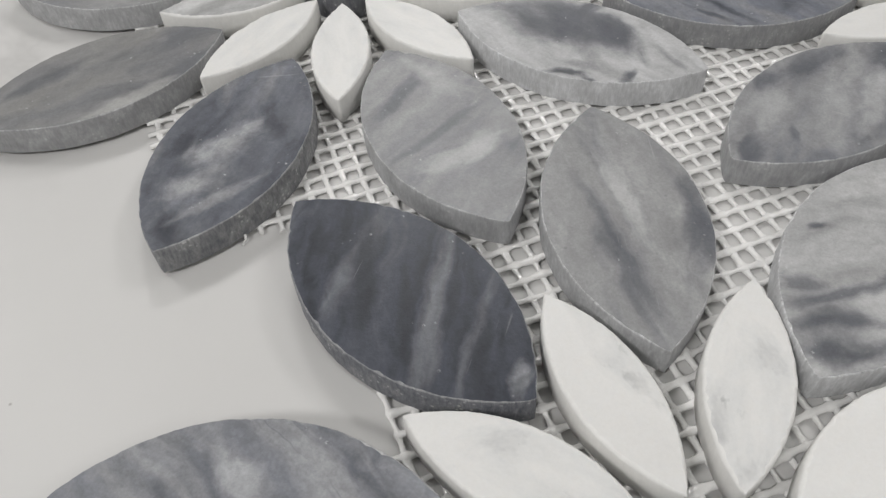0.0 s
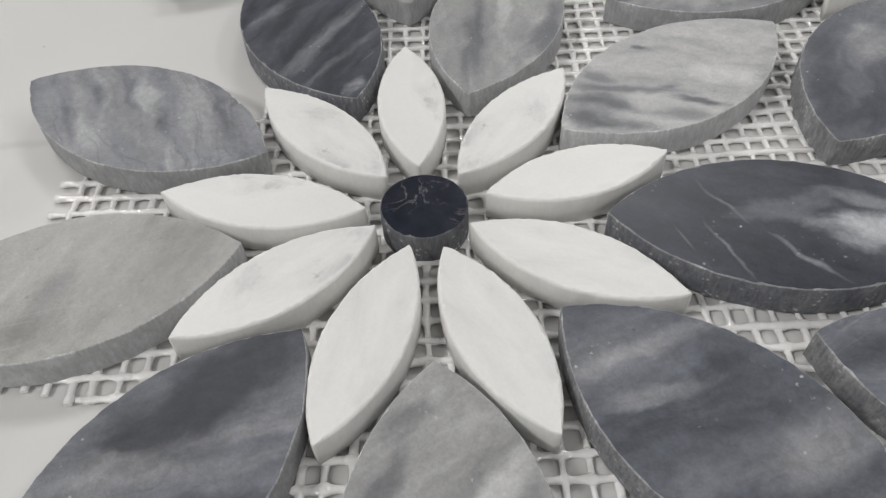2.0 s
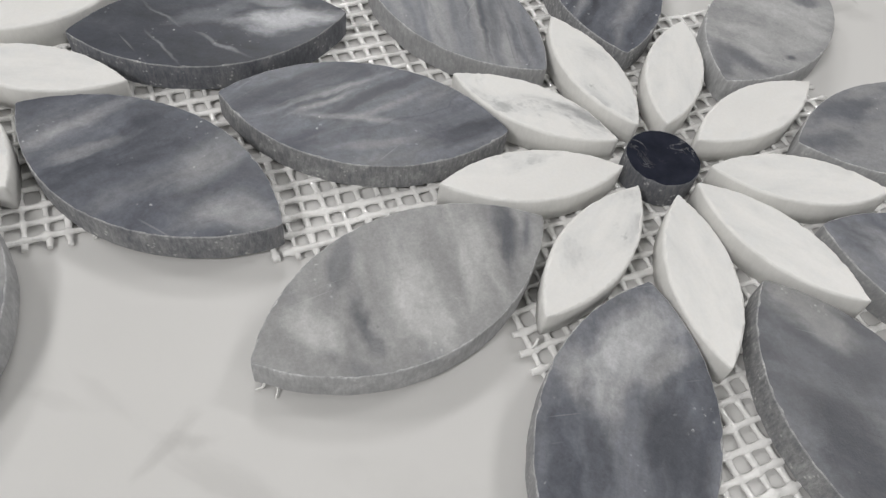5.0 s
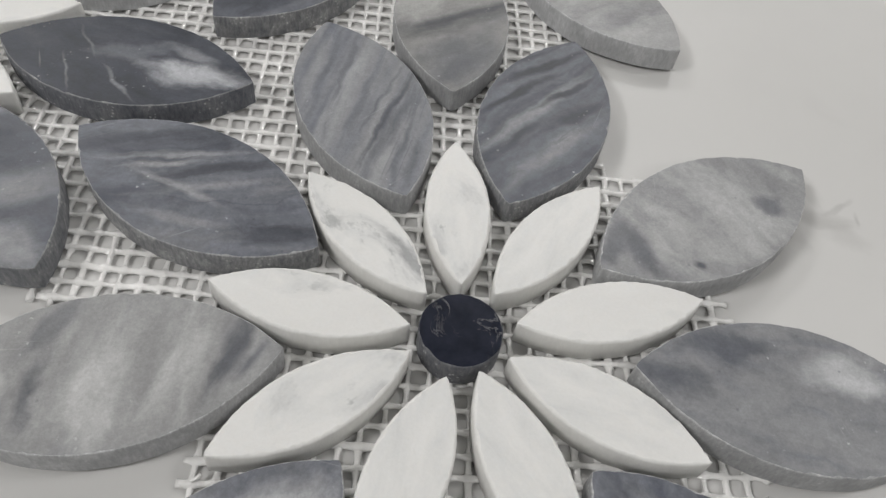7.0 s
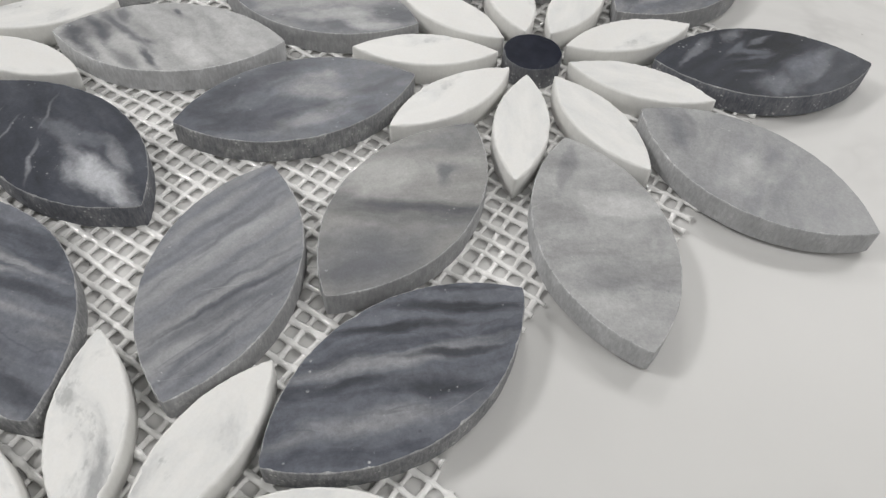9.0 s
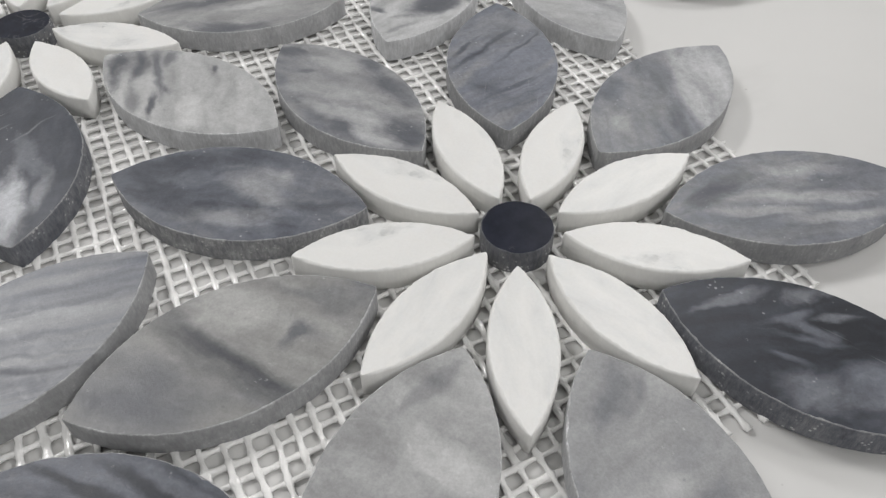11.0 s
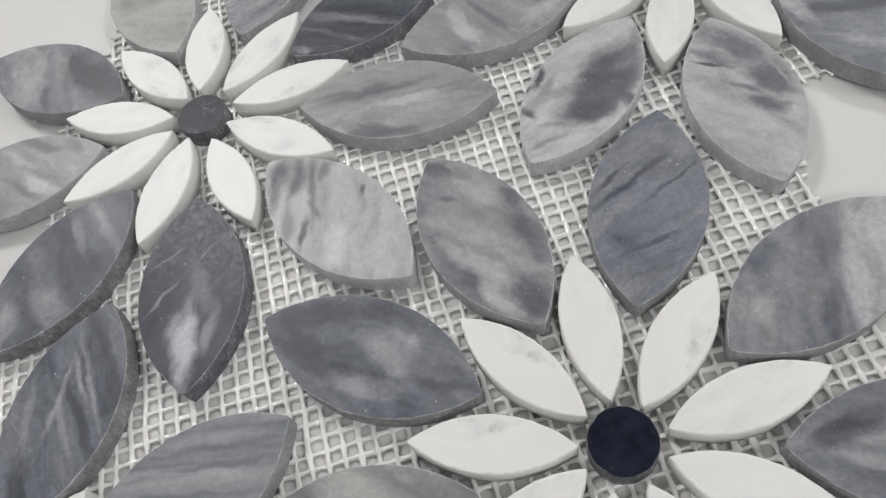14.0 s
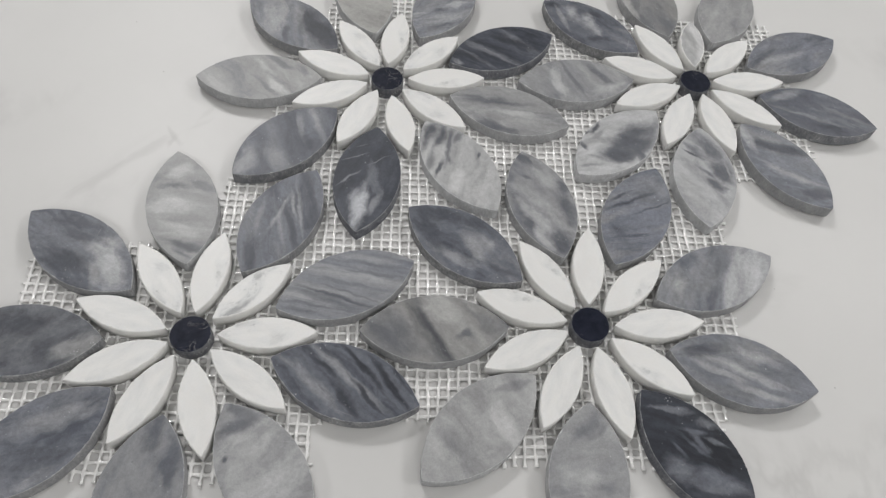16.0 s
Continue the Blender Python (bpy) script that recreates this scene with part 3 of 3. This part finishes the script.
leaf("C", 140, -0.8, -0.3, -0.4, 0.2, 0.26, 46, "marble leaf, half mid grey and half pale", 1.6, 50, -0.05, [(7.6, -3.5, 19.8, 6.2, 43, 0.37), (13.5, -6.0, 17.6, 6.2, 39, 0.38), (3.4, 3.1, 10.1, 3.1, 51, 0.17), (-15.5, 3.6, 7.8, 3.1, 59, 0.3)])
leaf("C", 100, -0.2, -0.4, 0.4, 0.14, 0.21, 178, "grey marble leaf with pale lengthwise wisps", 3, 65, -0.05, [(-0.1, 0.1, 14.4, 2.0, 172, 0.34), (-9.0, -3.5, 9.7, 1.2, 172, 0.28), (6.2, 7.2, 11.6, 1.5, 174, 0.27), (-16.6, 4.2, 9.7, 2.5, 27, 0.1), (7.8, -7.3, 11.2, 1.5, 175, 0.28)])
leaf("C", 60, -0.7, -0.1, 1.5, 0.026, 0.055, 37, "near-black marble leaf with pale wisps", 3.0, 60, -0.1, [(-17.7, 2.7, 6.9, 1.2, 50, 0.17), (-7.9, 3.7, 5.7, 1.0, 43, 0.12), (-2.9, 4.4, 4.7, 1.5, 3, 0.12), (2.5, 9.6, 4.6, 0.9, 29, 0.17), (-4.6, 11.9, 4.3, 2.0, 39, 0.18), (0.5, -9.6, 8.2, 3.8, 55, 0.16), (11.5, 0.4, 8.7, 3.1, 39, 0.13), (-2.6, 1.4, 5.9, 1.0, 16, 0.1), (-4.8, -4.3, 3.2, 0.6, 8, 0.09), (14.6, -1.6, 10.0, 2.5, 43, 0.15)])
leaf("C", 20, 0.3, -0.1, -0.0, 0.28, 0.34, 105, "pale grey cloudy marble leaf", 1.6, 45, -0.03, [(-18.0, -1.3, 9.7, 3.8, 134, 0.19), (-0.3, -2.3, 8.9, 3.8, 70, 0.36)])
leaf("C", 340, 0.2, -0.4, 0.1, 0.33, 0.4, 81, "pale green-grey marble leaf", 1.6, 50, -0.015, [(-5.8, 5.7, 10.9, 3.8, 74, 0.43), (12.0, 0.6, 10.7, 3.8, 75, 0.25), (-19.1, -2.6, 7.1, 1.9, 150, 0.27)])
leaf("C", 300, 0.4, 0.1, -0.2, 0.23, 0.28, 130, "warm grey marble leaf with a dark cross band", 2.6, 45, 0.008, [(14.6, 2.6, 15.0, 7.5, 145, 0.165), (1.6, 0.7, 19.4, 3.2, 116, 0.07), (-6.0, -6.6, 13.2, 5.0, 135, 0.34), (-18.0, -3.4, 8.6, 1.2, 132, 0.2), (-12.1, 2.8, 3.5, 1.6, 15, 0.15), (17.3, 6.1, 11.4, 3.1, 128, 0.14), (-20.2, -0.3, 6.2, 2.5, 117, 0.22)])
leaf("C", 260, -0.1, 0.5, 0.4, 0.12, 0.19, 1, "dark grey mottled marble leaf", 1.8, 60, -0.06, [(16.4, -4.9, 13.3, 3.8, 24, 0.09), (0.4, -10.6, 9.2, 2.5, 4, 0.1), (-3.9, -2.6, 8.4, 3.8, 170, 0.27), (-2.3, 7.3, 9.5, 3.1, 7, 0.25), (15.3, 4.3, 11.2, 3.1, 156, 0.09), (-18.4, 0.7, 6.9, 2.5, 179, 0.12)])
leaf("D", 260, 0.2, 0.2, -0.9, 0.11, 0.19, 1, "dark grey marble leaf with a pale cloudy middle", 2.6, 55, -0.05, [(-0.2, 0.4, 8.9, 3.8, 151, 0.36), (12.2, -1.1, 6.1, 3.1, 127, 0.34), (23.3, -1.5, 8.0, 2.5, 42, 0.07), (3.9, -8.4, 6.4, 2.5, 0, 0.07), (-7.2, 7.5, 10.9, 2.5, 40, 0.08), (14.5, 4.4, 6.3, 1.5, 142, 0.26)])
leaf("D", 220, 0.5, 0.6, -0.4, 0.2, 0.28, 5, "green-grey marble leaf with soft clouds", 2.6, 50, 0.01, [(7.8, -6.1, 10.0, 2.5, 10, 0.15), (-3.5, 12.7, 10.1, 2.5, 0, 0.33)])
leaf("D", 180, 0.0, 0.0, 0.0, 0.27, 0.34, 0, "pale grey marble leaf", 2, 50, -0.02, [])
leaf("D", 140, -0.2, 0.0, 1.4, 0.14, 0.22, 8, "mid-grey marble leaf with clouds", 2.2, 60, -0.07, [(-3.3, -1.6, 15.7, 2.5, 178, 0.28), (-19.0, 2.2, 11.2, 2.5, 23, 0.11)])
leaf("D", 100, -0.3, 0.7, -1.7, 0.08, 0.14, 3, "dark grey marble leaf with streaks", 3, 60, -0.06, [(-4.4, -4.5, 16.2, 1.0, 179, 0.2), (13.2, 2.6, 12.0, 1.5, 168, 0.19), (-18.7, 2.7, 9.4, 2.5, 45, 0.22)])
leaf("D", 60, -0.1, -0.5, -0.4, 0.17, 0.24, 35, "grey marble leaf with broad dark and pale streaks", 3, 55, -0.07, [(-8.9, 4.5, 14.2, 3.1, 43, 0.085), (9.9, 0.5, 9.6, 1.5, 35, 0.33), (-2.1, -5.6, 9.9, 1.5, 29, 0.3), (19.7, -0.0, 9.2, 2.5, 53, 0.1), (-21.8, -4.2, 7.2, 2.5, 164, 0.35)])
leaf("D", 20, -1.1, -0.1, 0.4, 0.38, 0.46, 42, "pale marble leaf with a dark clouded end", 1.8, 60, -0.03, [(-17.2, 1.9, 11.5, 4.5, 38, 0.13), (-2.9, 8.7, 8.7, 4.2, 47, 0.115), (5.1, 5.7, 5.4, 2.0, 55, 0.12), (-13.8, -3.4, 7.0, 2.2, 46, 0.16), (-1.1, 2.3, 5.2, 1.2, 54, 0.14), (-11.6, -4.2, 4.4, 0.5, 68, 0.09), (-9.6, 3.4, 5.1, 0.6, 77, 0.3), (-4.8, 10.9, 4.7, 0.5, 12, 0.3), (-4.1, -6.6, 6.7, 2.5, 35, 0.33), (9.4, -6.7, 13.5, 3.8, 26, 0.42)])
leaf("D", 340, -0.0, -0.4, 0.3, 0.44, 0.54, 150, "pale marble leaf with a dark smoky patch", 2.2, 60, -0.02, [(-1.7, 4.5, 15.1, 7.5, 169, 0.14), (-4.1, 3.9, 8.4, 4.5, 123, 0.12), (6.3, 5.5, 7.2, 3.5, 124, 0.12), (-12.4, 3.2, 5.6, 2.8, 141, 0.14), (-1.8, 11.3, 4.3, 2.8, 51, 0.14), (2.8, -12.5, 5.1, 1.1, 15, 0.08), (7.9, -13.1, 2.4, 0.9, 162, 0.09), (15.3, -9.0, 2.6, 1.2, 73, 0.12), (15.0, -0.5, 4.0, 1.1, 122, 0.24), (3.9, -8.6, 4.3, 1.5, 4, 0.3), (19.8, 1.3, 5.0, 1.2, 139, 0.3)])
leaf("D", 300, -0.3, 0.1, 1.1, 0.26, 0.34, 117, "pale grey marble leaf with soft streaks", 2.6, 55, -0.03, [(-12.4, -3.7, 13.2, 2.0, 133, 0.17), (1.5, -0.1, 13.4, 1.2, 111, 0.19), (-17.4, 4.5, 8.4, 2.5, 24, 0.4), (9.7, 1.0, 8.5, 2.5, 100, 0.4)])
# white petals: flower, angle, along, across, twist, stone
for f, rows in (
    ("A", ((240, -0.5, -0.6, 1.2, 1), (200, 0.4, 0.3, -2.8, 0), (160, 0.4, -0.4, -0.6, 1), (120, 0.3, 0.7, 1.2, 0), (80, 0.0, -0.7, -0.4, 1), (40, 0.1, 0.3, 1.5, 4), (0, -0.8, -0.5, 0.1, 2), (320, 0.2, -0.7, 0.2, 2), (280, -0.5, -1.0, -3.7, 2))),
    ("B", ((240, 0.5, 0.1, 1.7, 1), (200, -0.5, 0.2, -2.2, 0), (160, 0.0, 0.1, 0.0, 3), (120, 0.1, -0.2, 0.3, 1), (80, 0.6, 0.1, -0.1, 2), (40, 0.7, 0.3, 0.7, 4), (0, 0.2, -0.1, 0.7, 2), (320, -1.1, 0.7, 1.7, 2), (280, -0.0, 0.3, -1.1, 2))),
    ("C", ((200, -0.6, 0.8, 1.0, 4), (160, -0.9, -0.3, -0.2, 0), (120, 0.2, -0.2, 1.4, 2), (80, -0.0, -0.3, -1.3, 0), (40, 0.1, -0.6, -0.4, 2), (0, 1.0, -0.6, -0.2, 2), (320, -0.0, 0.2, 2.0, 2), (280, -0.3, 0.7, -1.2, 0), (240, -0.7, 0.6, 0.1, 0))),
    ("D", ((240, -0.3, -0.5, -0.6, 2), (200, -0.5, -0.4, -0.4, 5), (160, -0.1, 0.0, -0.1, 2), (120, -0.5, 0.3, -0.6, 2), (80, -0.6, 0.6, 1.0, 2), (40, -0.9, 0.1, 0.1, 2), (0, 0.1, -0.3, -0.3, 2), (320, -0.6, -0.4, -0.4, 2), (280, -0.2, 0.1, 0.1, 2))),
):
    for angle, along, lateral, twist, stone in rows:
        small = (f, angle) in (("A", 40), ("D", 200))
        petal(f, angle, along, lateral, twist, stone, 0.93 if small else 1.0, 0.95 if small else 1.0)

# ---- the fibreglass net that carries the pieces ----
NET_TURN = radians(27)
STEP_U, STEP_V = 0.00364, 0.0039
NET_EDGE = [(-69, 18), (-69, -28), (-48, -32), (-46, -46), (10, -53), (50, -54), (58, -66), (86, -72), (93, -98), (102, -138), (189, -138), (189, -22), (167, -22), (165, 25), (182, 46), (182, 105), (168, 131), (126, 145), (76, 150), (50, 158), (48, 205), (-58, 205), (-60, 110), (-47, 88), (-45, 83), (-37, 83), (-33, 60), (-33, 32), (-60, 22)]


def crossings(value, axis):
    """Where the line u = value (axis 0) or v = value (axis 1) enters and leaves the net's edge, in pairs."""
    cuts = []
    for (a, b) in zip(NET_EDGE, NET_EDGE[1:] + NET_EDGE[:1]):
        if (a[axis] - value) * (b[axis] - value) < 0:
            k = (value - a[axis]) / (b[axis] - a[axis])
            cuts.append(a[1 - axis] + k * (b[1 - axis] - a[1 - axis]))
    cuts.sort()
    return list(zip(cuts[::2], cuts[1::2]))


def ripple(i, j, salt):
    return noise.noise(Vector((i * 0.73 + salt, j * 0.61, salt * 1.7)))


def strand_bm(value, lo, hi, axis, rnd):
    """One flattened, resin-coated strand that swells at each knot and wanders a little."""
    step = STEP_V if axis == 0 else STEP_U
    half = 0.00068 if axis == 0 else 0.00074
    bm = bmesh.new()
    lo, hi = lo / 1000 + rnd.uniform(-0.0012, 0.0008), hi / 1000 + rnd.uniform(-0.0008, 0.0012)
    n = max(2, int((hi - lo) / step * 4))
    rings = []
    for i in range(n + 1):
        s = lo + (hi - lo) * i / n
        knot = abs((s / step) % 1.0 - 0.5) * 2          # 1 on a knot, 0 between
        w = half * (0.80 + 0.75 * knot ** 3 + 0.45 * ripple(s / step, value * 900, 5))
        hgt = (0.00042 + 0.00016 * knot ** 3) * (1 + 0.5 * ripple(s / step, value * 700, 9))
        off = 0.0005 * ripple(s / step * 0.35, value * 500, 2 + axis) + 0.00022 * ripple(s / step * 1.3, value * 800, 4 + axis)
        lift = 0.00046 + (0.00014 if axis else 0.0) + 0.00010 * (1 + ripple(s / step * 0.5, value * 300, 7))
        ring = []
        for k in range(8):
            a = math.tau * k / 8
            across, up = w * math.cos(a), hgt * math.copysign(abs(math.sin(a)) ** 0.7, math.sin(a))
            u, v = (value / 1000 + off + across, s) if axis == 0 else (s, value / 1000 + off + across)
            ring.append(bm.verts.new((u, v, max(0.00003, lift + up))))
        rings.append(ring)
    for a, b in zip(rings, rings[1:]):
        for k in range(8):
            f = bm.faces.new((a[k], a[(k + 1) % 8], b[(k + 1) % 8], b[k]))
            f.smooth = True
    bm.faces.new(list(reversed(rings[0])))
    bm.faces.new(rings[-1])
    bmesh.ops.recalc_face_normals(bm, faces=bm.faces[:])
    return bm


net_mat = fibre_mesh()
net = new("mesh_backing")
net.parent = mosaic
net.rotation_euler = (0, 0, NET_TURN)
tagged(net, "white resin-coated fibreglass mesh backing")
net_rnd = random.Random(7)
for axis, step in ((0, STEP_U * 1000), (1, STEP_V * 1000)):
    for i in range(-50, 70):
        value = i * step
        for lo, hi in crossings(value, axis):
            if hi - lo > 3:
                part("strand", strand_bm(value, lo, hi, axis, net_rnd), net_mat, net)


def loose_end(x, y, turn, length, drop):
    """A cut strand that sticks out from under a leaf and sags to the table."""
    bm = bmesh.new()
    rings = []
    for i in range(7):
        k = i / 6
        ring = []
        for j in range(6):
            a = math.tau * j / 6
            r = 0.00034 * (1 - 0.45 * k)
            ring.append(bm.verts.new((k * length + 0.0004 * math.sin(5 * k), r * math.cos(a) + 0.0006 * math.sin(3 * k + drop), 0.0011 * (1 - k) * drop + 0.00045 + r * math.sin(a))))
        rings.append(ring)
    for a, b in zip(rings, rings[1:]):
        for j in range(6):
            bm.faces.new((a[j], a[(j + 1) % 6], b[(j + 1) % 6], b[j])).smooth = True
    bm.faces.new(list(reversed(rings[0])))
    bm.faces.new(rings[-1])
    bmesh.ops.recalc_face_normals(bm, faces=bm.faces[:])
    ob = part("loose_end", bm, net_mat, mosaic, "frayed end of a white mesh strand")
    ob.location, ob.rotation_euler = (x, y, 0), (0, 0, radians(turn))


loose_end(0.0857, -0.0561, -110, 0.0025, 0.6)
loose_end(0.0867, -0.0564, -51, 0.0033, 0.7)
loose_end(-0.0804, 0.0536, -61, 0.0025, 0.8)
loose_end(-0.0833, 0.0527, -104, 0.0025, 0.9)
loose_end(0.1550, 0.1010, -23, 0.0025, 1.0)
loose_end(0.0031, -0.0624, -75, 0.0025, 1.1)
loose_end(0.1287, -0.0422, -107, 0.0029, 1.2)
loose_end(-0.0852, 0.0518, -89, 0.0025, 1.3)
